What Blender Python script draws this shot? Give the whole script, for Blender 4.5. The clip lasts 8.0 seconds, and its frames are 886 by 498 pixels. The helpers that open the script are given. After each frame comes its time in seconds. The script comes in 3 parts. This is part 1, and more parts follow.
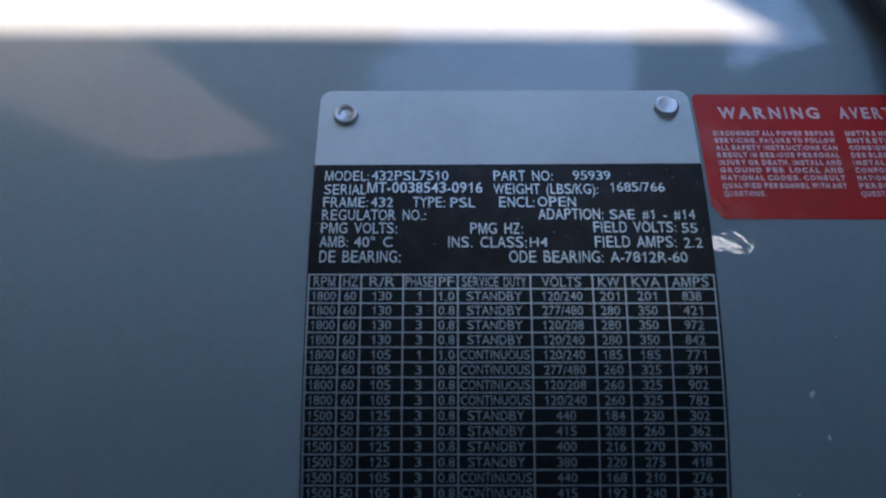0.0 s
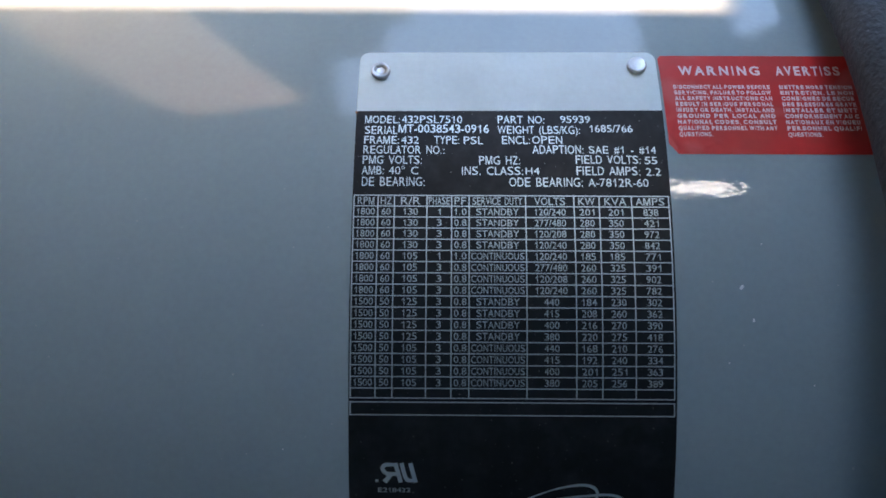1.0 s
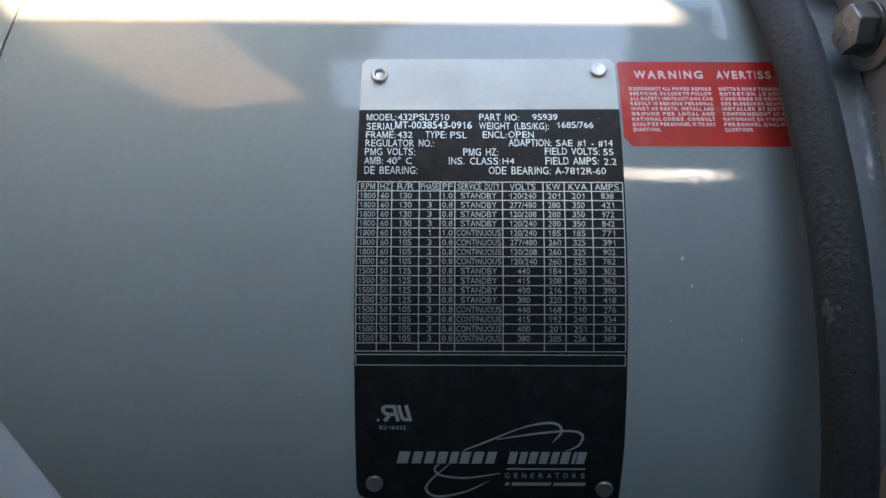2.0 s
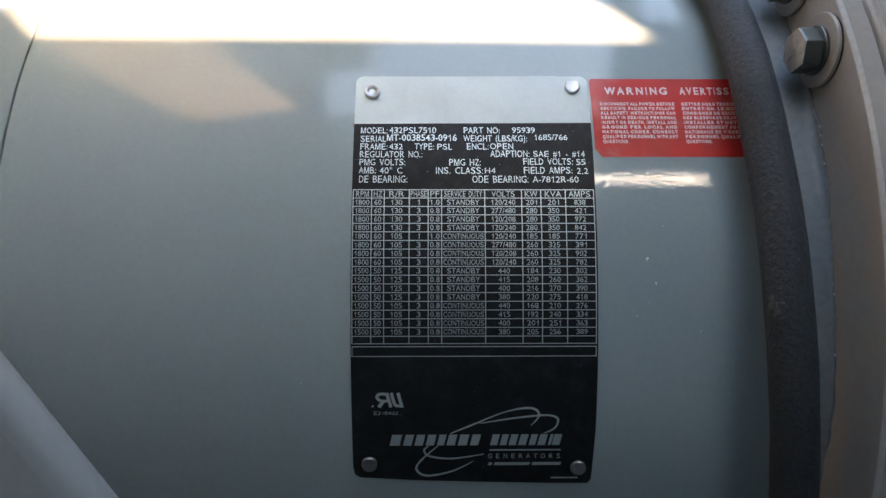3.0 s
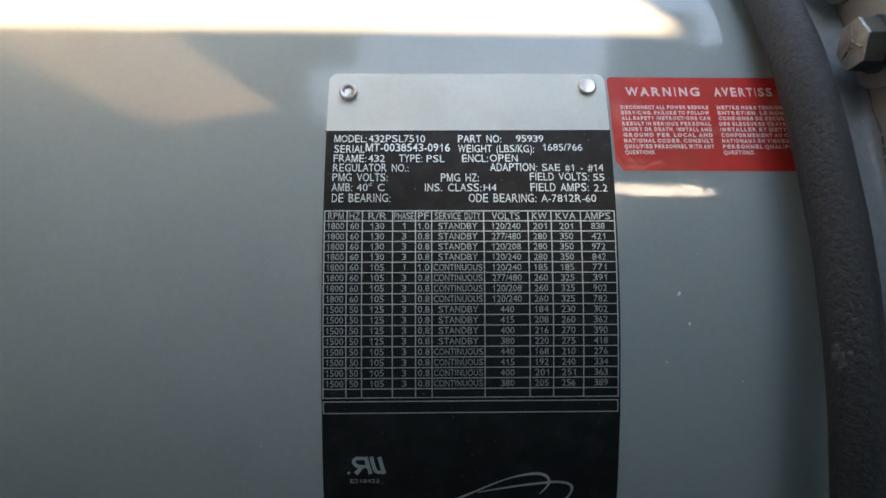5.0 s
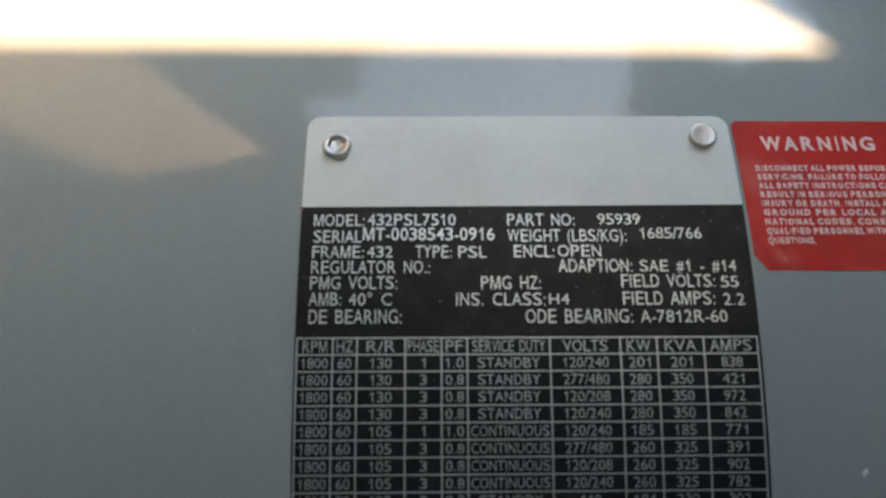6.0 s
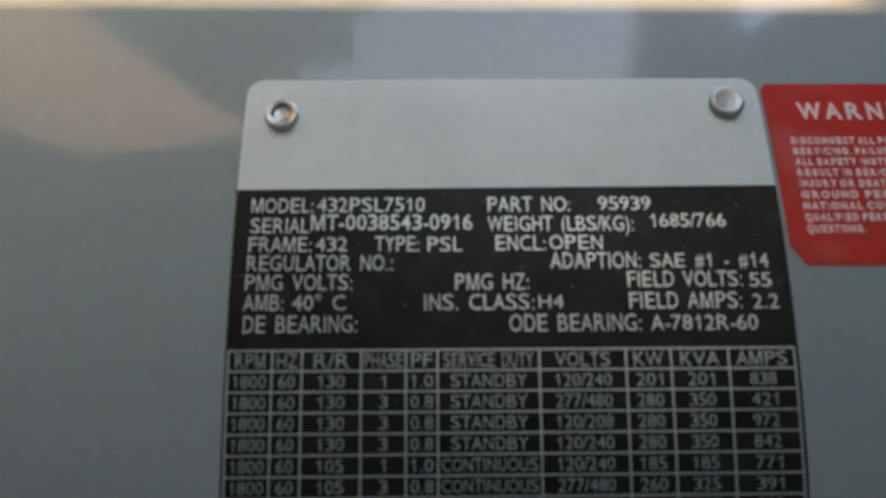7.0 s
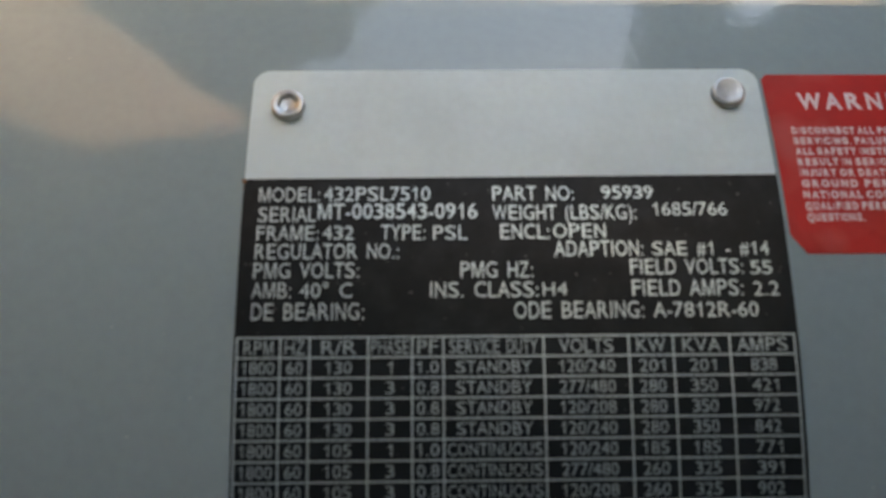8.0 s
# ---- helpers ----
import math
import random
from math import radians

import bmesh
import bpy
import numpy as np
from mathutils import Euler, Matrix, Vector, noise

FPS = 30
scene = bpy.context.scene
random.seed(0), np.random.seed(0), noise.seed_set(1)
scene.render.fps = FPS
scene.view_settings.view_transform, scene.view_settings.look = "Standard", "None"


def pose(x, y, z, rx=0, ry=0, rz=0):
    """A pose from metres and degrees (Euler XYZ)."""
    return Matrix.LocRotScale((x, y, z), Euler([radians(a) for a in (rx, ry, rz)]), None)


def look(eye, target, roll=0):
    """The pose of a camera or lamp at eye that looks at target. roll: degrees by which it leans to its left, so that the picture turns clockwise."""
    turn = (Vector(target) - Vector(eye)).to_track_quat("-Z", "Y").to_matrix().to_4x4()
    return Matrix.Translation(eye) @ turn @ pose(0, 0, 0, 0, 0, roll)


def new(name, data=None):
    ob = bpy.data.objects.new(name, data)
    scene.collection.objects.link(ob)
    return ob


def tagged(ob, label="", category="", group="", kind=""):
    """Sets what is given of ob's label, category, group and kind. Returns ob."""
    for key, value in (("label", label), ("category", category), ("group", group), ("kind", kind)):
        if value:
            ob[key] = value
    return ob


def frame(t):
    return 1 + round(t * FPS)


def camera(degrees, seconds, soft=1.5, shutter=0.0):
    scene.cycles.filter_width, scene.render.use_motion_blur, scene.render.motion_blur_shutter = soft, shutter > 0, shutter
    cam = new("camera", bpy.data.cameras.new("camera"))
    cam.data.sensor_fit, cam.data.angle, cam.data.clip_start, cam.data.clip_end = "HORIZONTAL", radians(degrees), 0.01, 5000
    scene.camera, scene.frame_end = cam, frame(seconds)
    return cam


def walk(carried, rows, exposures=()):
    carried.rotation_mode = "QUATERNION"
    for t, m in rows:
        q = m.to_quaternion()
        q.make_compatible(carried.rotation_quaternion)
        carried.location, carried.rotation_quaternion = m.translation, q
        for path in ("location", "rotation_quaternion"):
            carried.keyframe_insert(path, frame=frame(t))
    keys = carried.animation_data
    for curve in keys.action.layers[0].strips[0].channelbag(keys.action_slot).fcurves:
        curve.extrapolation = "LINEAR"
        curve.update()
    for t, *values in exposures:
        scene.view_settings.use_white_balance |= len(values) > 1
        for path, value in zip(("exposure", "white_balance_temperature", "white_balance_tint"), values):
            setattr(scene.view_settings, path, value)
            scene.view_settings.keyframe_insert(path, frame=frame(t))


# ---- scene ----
cam = camera(67.0, 8.0, soft=1.5)
cam.data.dof.use_dof = True
cam.data.dof.focus_distance = 0.335
cam.data.dof.aperture_fstop = 17.0
# seconds, eye in metres, pitch from level, lean, yaw in degrees
PATH = [
    (0.0, -0.0210, -0.4607, 1.0340, -11.51, -0.09, -0.22),
    (0.1, -0.0212, -0.4597, 1.0313, -12.42, 0.07, -0.03),
    (0.2, -0.0199, -0.4625, 1.0287, -12.93, -0.03, 0.67),
    (0.3, -0.0199, -0.4643, 1.0240, -12.46, -0.06, 0.85),
    (0.4, -0.0199, -0.4671, 1.0226, -12.87, 0.10, 0.45),
    (0.5, -0.0196, -0.4740, 1.0202, -12.30, 0.07, 0.39),
    (0.6, -0.0217, -0.4827, 1.0239, -12.98, 0.05, 0.35),
    (0.7, -0.0236, -0.4933, 1.0269, -13.45, 0.03, 0.49),
    (0.8, -0.0241, -0.4999, 1.0266, -13.81, 0.02, 0.62),
    (1.0, -0.0239, -0.5207, 1.0274, -13.62, -0.19, 0.46),
    (1.1, -0.0231, -0.5271, 1.0296, -13.67, -0.14, 0.02),
    (1.2, -0.0222, -0.5328, 1.0317, -14.08, -0.15, -0.08),
    (1.3, -0.0216, -0.5395, 1.0343, -14.62, -0.11, 0.22),
    (1.5, -0.0236, -0.5474, 1.0314, -13.98, -0.19, 0.06),
    (1.6, -0.0218, -0.5478, 1.0325, -14.41, -0.15, 0.17),
    (1.7, -0.0201, -0.5521, 1.0341, -14.94, -0.12, 0.29),
    (2.8, -0.0231, -0.5942, 1.0428, -15.24, -0.20, -0.68),
    (3.0, -0.0195, -0.5962, 1.0469, -15.38, -0.16, -0.73),
    (3.5, -0.0201, -0.5958, 1.0453, -15.27, -0.06, -0.80),
    (4.0, -0.0208, -0.5934, 1.0444, -15.51, -0.03, -1.07),
    (4.2, -0.0180, -0.5914, 1.0434, -15.52, 0.06, -1.03),
    (5.3, -0.0199, -0.5038, 1.0519, -15.76, -0.41, -1.64),
    (5.5, -0.0241, -0.4795, 1.0564, -15.51, -0.44, -1.46),
    (5.7, -0.0243, -0.4571, 1.0555, -14.69, -0.37, -1.32),
    (5.9, -0.0241, -0.4391, 1.0555, -15.09, -0.40, -0.76),
    (6.0, -0.0255, -0.4301, 1.0537, -14.89, -0.23, -1.12),
    (6.2, -0.0241, -0.4160, 1.0521, -15.14, -0.24, -0.69),
    (6.3, -0.0229, -0.4102, 1.0519, -15.22, -0.29, -0.89),
    (6.5, -0.0228, -0.4022, 1.0488, -15.12, -0.07, -0.68),
    (6.7, -0.0214, -0.3989, 1.0463, -16.07, -0.04, -0.32),
    (6.8, -0.0203, -0.3984, 1.0462, -16.09, 0.00, -0.67),
    (7.0, -0.0170, -0.3984, 1.0467, -16.17, -0.02, -0.99),
    (7.2, -0.0165, -0.3998, 1.0458, -15.77, -0.12, -1.29),
    (7.5, -0.0169, -0.4006, 1.0464, -16.34, -0.01, -1.01),
    (7.8, -0.0180, -0.4022, 1.0435, -15.66, -0.06, -0.83),
    (8.0, -0.0186, -0.4006, 1.0458, -16.58, -0.02, -1.15),
]
EXPOSURES = [
    (0.0, 2.69, 5600, 10), (0.5, 3.16, 6000, 10), (1.0, 3.70, 6600, 10), (1.5, 3.86, 7150, 10), (3.0, 3.97, 8250, 10), (4.2, 3.91, 8450, 10),
    (5.3, 3.84, 8800, 10), (5.5, 3.83, 8950, 10), (6.0, 3.45, 9150, 10), (6.5, 3.13, 9200, 10), (7.0, 3.17, 9200, 10), (7.5, 3.31, 9250, 10), (8.0, 3.42, 9300, 10),
]
walk(cam, [(t, pose(x, y, z, 90 + p, r, w)) for t, x, y, z, p, r, w in PATH], EXPOSURES)

# ---- world and sun ----
TO_SUN = Vector((0.59, -1.0, 0.873)).normalized()
world = bpy.data.worlds.new("sky")
scene.world = world
world.use_nodes = True
wn = world.node_tree
sky = wn.nodes.new("ShaderNodeTexSky")
sky.sky_type = "NISHITA"
sky.sun_disc = False
sky.dust_density = 1.3
sky.sun_elevation = math.asin(TO_SUN.z)
sky.sun_rotation = math.atan2(TO_SUN.x, TO_SUN.y)
wn.nodes["Background"].inputs["Strength"].default_value = 0.15
wn.links.new(sky.outputs["Color"], wn.nodes["Background"].inputs["Color"])
sun_data = bpy.data.lights.new("sun", "SUN")
sun_data.energy, sun_data.angle, sun_data.color = 2.55, radians(0.7), (1.0, 0.615, 0.455)
sun = new("sun", sun_data)
sun.matrix_world = look(TO_SUN * 5, (0, 0, 0))

# ---- materials ----
def material(name, color, rough=0.5, metal=0.0, coat=0.0, spread=0.08, grain=90.0, bump=0.02, bump_scale=300.0, specular=0.5, stain=None, stain_scale=14.0, stretch=1.0, coat_rough=0.02):
    """Principled surface whose colour varies at a fine and a coarse scale, with a fine relief."""
    m = bpy.data.materials.new(name)
    m.use_nodes = True
    n, l = m.node_tree.nodes, m.node_tree.links
    b = n["Principled BSDF"]
    b.inputs["Roughness"].default_value = rough
    b.inputs["Metallic"].default_value = metal
    b.inputs["Coat Weight"].default_value = coat
    b.inputs["Coat Roughness"].default_value = coat_rough
    b.inputs["Specular IOR Level"].default_value = specular
    co = n.new("ShaderNodeTexCoord")
    fine = n.new("ShaderNodeTexNoise")
    fine.inputs["Scale"].default_value, fine.inputs["Detail"].default_value = grain, 5.0
    coarse = n.new("ShaderNodeTexNoise")
    coarse.inputs["Scale"].default_value, coarse.inputs["Detail"].default_value = stain_scale, 3.0
    for t in (fine, coarse):
        l.new(co.outputs["Object"], t.inputs["Vector"])
    ramp = n.new("ShaderNodeMapRange")
    ramp.inputs["From Min"].default_value, ramp.inputs["From Max"].default_value = 0.3, 0.7
    ramp.inputs["To Min"].default_value, ramp.inputs["To Max"].default_value = 1 - spread, 1 + spread
    l.new(fine.outputs["Fac"], ramp.inputs["Value"])
    mix = n.new("ShaderNodeMix")
    mix.data_type = "RGBA"
    dark = stain or tuple(c * 0.9 for c in color)
    mix.inputs["A"].default_value, mix.inputs["B"].default_value = (*color, 1), (*dark, 1)
    cr = n.new("ShaderNodeMapRange")
    cr.inputs["From Min"].default_value, cr.inputs["From Max"].default_value = 0.42, 0.72
    l.new(coarse.outputs["Fac"], cr.inputs["Value"])
    l.new(cr.outputs["Result"], mix.inputs["Factor"])
    mul = n.new("ShaderNodeVectorMath")
    mul.operation = "SCALE"
    l.new(mix.outputs["Result"], mul.inputs["Vector"])
    l.new(ramp.outputs["Result"], mul.inputs["Scale"])
    l.new(mul.outputs["Vector"], b.inputs["Base Color"])
    if bump:
        relief = n.new("ShaderNodeTexNoise")
        relief.inputs["Scale"].default_value, relief.inputs["Detail"].default_value = bump_scale, 2.0
        squash = n.new("ShaderNodeVectorMath")
        squash.operation = "MULTIPLY"
        squash.inputs[1].default_value = (stretch, 1, 1)
        l.new(co.outputs["Object"], squash.inputs[0])
        l.new(squash.outputs["Vector"], relief.inputs["Vector"])
        bn = n.new("ShaderNodeBump")
        bn.inputs["Strength"].default_value, bn.inputs["Distance"].default_value = bump, 0.001
        l.new(relief.outputs["Fac"], bn.inputs["Height"])
        l.new(bn.outputs["Normal"], b.inputs["Normal"])
        l.new(bn.outputs["Normal"], b.inputs["Coat Normal"])
    return m


PAINT = material("grey_enamel", (0.280, 0.365, 0.374), rough=0.55, coat=0.88, spread=0.03, grain=400, bump=0.070, bump_scale=400, stretch=0.75, specular=0.2, stain=(0.264, 0.343, 0.353))
# the barrel's grey, tinted warm for the light that falls from the left
PAINT_ROUGH = material("grey_enamel_warm_lit", (0.395, 0.367, 0.325), rough=0.5, coat=0.7, spread=0.04, grain=260, bump=0.18, bump_scale=200, specular=0.25)
# warm light on the bolt faces, put into a paler colour
LIT_FACE = material("lit_face_paint", (0.56, 0.52, 0.44), rough=0.5, coat=0.5, spread=0.10, grain=300, bump=0.6, bump_scale=220, specular=0.3, stain=(0.40, 0.37, 0.32), stain_scale=160)
SATIN = material("satin_grey_paint", (0.205, 0.225, 0.225), rough=0.5, spread=0.03, grain=300, bump=0.05, bump_scale=300)
ALUMINIUM = material("brushed_aluminium", (0.66, 0.775, 0.775), rough=0.45, metal=0.0, spread=0.03, grain=500, bump=0.03, bump_scale=900, stain=(0.57, 0.67, 0.67), stain_scale=26)
BLACK = material("black_ink", (0.0058, 0.0082, 0.0090), rough=0.5, specular=0.25, spread=0.25, grain=300, bump=0.05, bump_scale=800, stain=(0.0140, 0.0180, 0.0190), stain_scale=110)
SILVER = material("bare_metal_print", (0.58, 0.68, 0.69), rough=0.45, metal=0.8, spread=0.04, bump=0)
FINE_PRINT = material("thin_metal_print", (0.48, 0.57, 0.58), rough=0.45, metal=0.8, spread=0.10, grain=260, bump=0)
ZINC = material("zinc_plated_steel", (0.43, 0.44, 0.43), rough=0.36, metal=1.0, spread=0.15, grain=500, bump=0.12, bump_scale=1200)
RED = material("red_vinyl", (0.60, 0.031, 0.027), rough=0.4, coat=0.25, spread=0.05, grain=200, bump=0.10, bump_scale=140, specular=0.25, stain=(0.44, 0.045, 0.035), stain_scale=40, coat_rough=0.06)
WHITE = material("white_print", (0.82, 0.67, 0.67), rough=0.45, spread=0.12, grain=1500, bump=0)
RUBBER = material("black_rubber", (0.0250, 0.0315, 0.0360), rough=0.68, specular=0.5, spread=0.4, grain=600, bump=0.4, bump_scale=900, stain=(0.030, 0.034, 0.037), stain_scale=70)
# worn metal of the rim, also the painted glints along the weld
WORN_GLINT = material("worn_edge_glint", (0.44, 0.46, 0.46), rough=0.45, metal=0.2, spread=0.1, grain=300, bump=0.1)
SMEAR = material("pale_smear", (0.075, 0.082, 0.086), rough=0.6, spread=0.3, grain=900, bump=0)
# the shell's paint, darkened for the shade of hose and ring
WELD_SHADED = material("shaded_weld", (0.185, 0.222, 0.240), rough=0.5, coat=0.6, spread=0.10, grain=300, bump=0.45, bump_scale=260, specular=0.3, coat_rough=0.08)
# shade on bolt sides and lock washers, put into the colour
SHADED_STEEL = material("shaded_bolt_steel", (0.045, 0.056, 0.052), rough=0.3, coat=1.0, spread=0.2, grain=400, bump=0.08, bump_scale=300, specular=0.6, coat_rough=0.10)
CHIP = material("bare_chip", (0.74, 0.77, 0.77), rough=0.5, spread=0.1, bump=0)
RUST = material("rust", (0.20, 0.095, 0.045), rough=0.8, spread=0.3, grain=900, bump=0.2)
GAP = material("dark_gap", (0.02, 0.022, 0.024), rough=0.7, bump=0)
TAN = material("tan_sheet", (0.82, 0.88, 0.68), rough=0.6, spread=0.06)
SHEET = material("enclosure_sheet", (0.68, 0.71, 0.70), rough=0.5, spread=0.04)
WALL = material("grey_wall", (0.135, 0.157, 0.165), rough=0.8, spread=0.06, grain=60, bump=0.1, bump_scale=80)
CONCRETE = material("concrete", (0.040, 0.047, 0.050), rough=0.9, spread=0.15, grain=30, bump=0.4, bump_scale=60, stain_scale=2.0)



def specks(mat, color, scale, lo, hi):
    """Scattered dust over a material's colour."""
    n, l = mat.node_tree.nodes, mat.node_tree.links
    b = n["Principled BSDF"]
    co, dots, cut, mix = n.new("ShaderNodeTexCoord"), n.new("ShaderNodeTexNoise"), n.new("ShaderNodeMapRange"), n.new("ShaderNodeMix")
    dots.inputs["Scale"].default_value, dots.inputs["Detail"].default_value = scale, 1.0
    cut.inputs["From Min"].default_value, cut.inputs["From Max"].default_value = lo, hi
    mix.data_type = "RGBA"
    mix.inputs["B"].default_value = (*color, 1)
    l.new(co.outputs["Object"], dots.inputs["Vector"])
    l.new(dots.outputs["Fac"], cut.inputs["Value"])
    l.new(cut.outputs["Result"], mix.inputs["Factor"])
    l.new(b.inputs["Base Color"].links[0].from_socket, mix.inputs["A"])
    l.new(mix.outputs["Result"], b.inputs["Base Color"])


def scales(mat, scale, depth):
    """Small lozenges pressed into a surface, over the relief that it has."""
    n, l = mat.node_tree.nodes, mat.node_tree.links
    b = n["Principled BSDF"]
    co, cells, bn = n.new("ShaderNodeTexCoord"), n.new("ShaderNodeTexVoronoi"), n.new("ShaderNodeBump")
    cells.inputs["Scale"].default_value = scale
    bn.inputs["Strength"].default_value, bn.inputs["Distance"].default_value, bn.invert = 0.9, depth, True
    l.new(co.outputs["Object"], cells.inputs["Vector"])
    l.new(cells.outputs["Distance"], bn.inputs["Height"])
    l.new(b.inputs["Normal"].links[0].from_socket, bn.inputs["Normal"])
    l.new(bn.outputs["Normal"], b.inputs["Normal"])


specks(BLACK, (0.10, 0.11, 0.11), 850.0, 0.74, 0.80)
specks(PAINT, (0.42, 0.47, 0.47), 520.0, 0.80, 0.84)
specks(ALUMINIUM, (0.64, 0.76, 0.77), 45.0, 0.55, 0.80)
scales(RUBBER, 380.0, 0.00034)
specks(RUBBER, (0.085, 0.095, 0.10), 700.0, 0.75, 0.79)
specks(RED, (0.62, 0.11, 0.095), 60.0, 0.58, 0.76)

# ---- builders ----
R, H, TILT, U0 = 0.302, 0.85, 27.0, 59.4
ORIGIN = {}


def thing(name, base, label, category, group="", kind=""):
    ob = new(name)
    ob.location = base
    ob.empty_display_size = 0.02
    ORIGIN[ob.name] = Vector(base)
    return tagged(ob, label, category, group, kind)


def part(name, bm, mat, parent, label="", smooth=True):
    """Links a bmesh, given in world metres, as one mesh object under its thing or part."""
    o = ORIGIN[parent.name]
    for v in bm.verts:
        v.co -= o
    for e in bm.edges:
        if len(e.link_faces) == 2 and e.calc_face_angle() > 0.6:
            e.smooth = False
    me = bpy.data.meshes.new(name)
    bm.to_mesh(me)
    bm.free()
    me.materials.append(mat)
    if smooth:
        me.polygons.foreach_set("use_smooth", [True] * len(me.polygons))
    ob = new(name, me)
    ob.parent = parent
    ORIGIN[ob.name] = o
    if label:
        ob["label"] = label
    return ob


def structure(name, bm, mat, label, category):
    me = bpy.data.meshes.new(name)
    bm.to_mesh(me)
    bm.free()
    me.materials.append(mat)
    return tagged(new(name, me), label, category, kind="structure")


def on(u, s, h=0.0):
    """World place of a point u mm along the barrel and s mm round it from the table's top line, h mm above the paint."""
    a, r = radians(TILT) + s * 0.001 / R, R + h * 0.001
    return Vector(((u - U0) * 0.001, -r * math.cos(a), H + r * math.sin(a)))


def ring_at(x, r, a):
    a = radians(TILT + a)
    return Vector((x, -r * math.cos(a), H + r * math.sin(a)))


def revolve(profile, a0=0.0, a1=360.0, steps=160):
    """Turns a profile of (x, radius) about the generator's axis."""
    bm = bmesh.new()
    full = abs(a1 - a0) >= 360
    count = steps if full else steps + 1
    rows = [[bm.verts.new(ring_at(x, r, a0 + (a1 - a0) * i / steps)) for x, r in profile] for i in range(count)]
    for i in range(steps):
        p, q = rows[i], rows[(i + 1) % count]
        for j in range(len(profile) - 1):
            bm.faces.new((p[j], q[j], q[j + 1], p[j + 1]))
    bmesh.ops.recalc_face_normals(bm, faces=bm.faces)
    return bm


def patch(outline, h0, h1, step=4.0):
    """A thin sheet wrapped on the barrel: an outline in (u, s) mm, from h0 to h1 mm above the paint."""
    bm = bmesh.new()
    f = bm.faces.new([bm.verts.new((u, s, 0)) for u, s in outline])
    lo, hi = min(s for _, s in outline), max(s for _, s in outline)
    cut = lo + step
    while cut < hi:
        bmesh.ops.bisect_plane(bm, geom=bm.verts[:] + bm.edges[:] + bm.faces[:], plane_co=(0, cut, 0), plane_no=(0, 1, 0))
        cut += step
    top = bmesh.ops.extrude_face_region(bm, geom=bm.faces[:])
    for v in top["geom"]:
        if isinstance(v, bmesh.types.BMVert):
            v.co.z = 1
    for v in bm.verts:
        v.co = on(v.co.x, v.co.y, h1 if v.co.z > 0.5 else h0)
    bmesh.ops.recalc_face_normals(bm, faces=bm.faces)
    return bm


def rounded(u0, u1, s0, s1, r, n=6):
    pts = []
    for cu, cs, a in ((u1 - r, s1 - r, 0), (u0 + r, s1 - r, 90), (u0 + r, s0 + r, 180), (u1 - r, s0 + r, 270)):
        pts += [(cu + r * math.cos(radians(a + 90 * k / n)), cs + r * math.sin(radians(a + 90 * k / n))) for k in range(n + 1)]
    return pts


def box(x0, x1, y0, y1, z0, z1, bevel=0.0):
    bm = bmesh.new()
    bmesh.ops.create_cube(bm, size=1.0)
    for v in bm.verts:
        v.co = Vector(((x0 + x1) / 2 + v.co.x * (x1 - x0), (y0 + y1) / 2 + v.co.y * (y1 - y0), (z0 + z1) / 2 + v.co.z * (z1 - z0)))
    if bevel:
        bmesh.ops.bevel(bm, geom=bm.edges[:], offset=bevel, segments=3, profile=0.5, affect="EDGES")
    return bm


def slab(outline, z0, z1):
    bm = bmesh.new()
    f = bm.faces.new([bm.verts.new((x, y, z0)) for x, y in outline])
    for v in bmesh.ops.extrude_face_region(bm, geom=[f])["geom"]:
        if isinstance(v, bmesh.types.BMVert):
            v.co.z = z1
    bmesh.ops.recalc_face_normals(bm, faces=bm.faces)
    return bm


def glyphs(text, bold=0.0):
    """Flat letters of the built-in font as a list of points and a list of faces."""
    cu = bpy.data.curves.new("letters", "FONT")
    cu.body, cu.size, cu.resolution_u, cu.offset = text, 1.0, 3, bold
    ob = bpy.data.objects.new("letters", cu)
    scene.collection.objects.link(ob)
    dg = bpy.context.evaluated_depsgraph_get()
    dg.update()
    me = bpy.data.meshes.new_from_object(ob.evaluated_get(dg))
    pts = [tuple(v.co[:2]) for v in me.vertices]
    faces = [tuple(p.vertices) for p in me.polygons]
    bpy.data.objects.remove(ob)
    bpy.data.curves.remove(cu)
    bpy.data.meshes.remove(me)
    return pts, faces


CAP = max(y for _, y in glyphs("H")[0])
# widths of a plain grotesque, in thousandths of the type size: where the letter begins and ends, and how far it moves on
METRICS = {"A": (14, 654, 667), "B": (74, 627, 667), "C": (44, 681, 722), "D": (81, 674, 722), "E": (86, 616, 667), "F": (86, 583, 611), "G": (48, 704, 778),
           "H": (77, 646, 722), "I": (91, 188, 278), "J": (17, 428, 500), "K": (76, 663, 667), "L": (76, 537, 556), "M": (73, 761, 833), "N": (76, 646, 722)}
METRICS.update({"O": (39, 739, 778), "P": (86, 622, 667), "Q": (39, 739, 778), "R": (88, 684, 722), "S": (49, 620, 667), "T": (14, 597, 611), "U": (79, 644, 722),
                "V": (20, 647, 667), "W": (16, 928, 944), "X": (19, 648, 667), "Y": (14, 653, 667), "Z": (23, 588, 611)})
METRICS.update({"/": (-17, 295, 278), ".": (87, 191, 278), ":": (87, 191, 278), "-": (44, 289, 333), "#": (28, 529, 556), "(": (68, 299, 333), ")": (34, 265, 333), "1": (101, 359, 556), "\u00b0": (54, 346, 400)})
SHAPES = {}


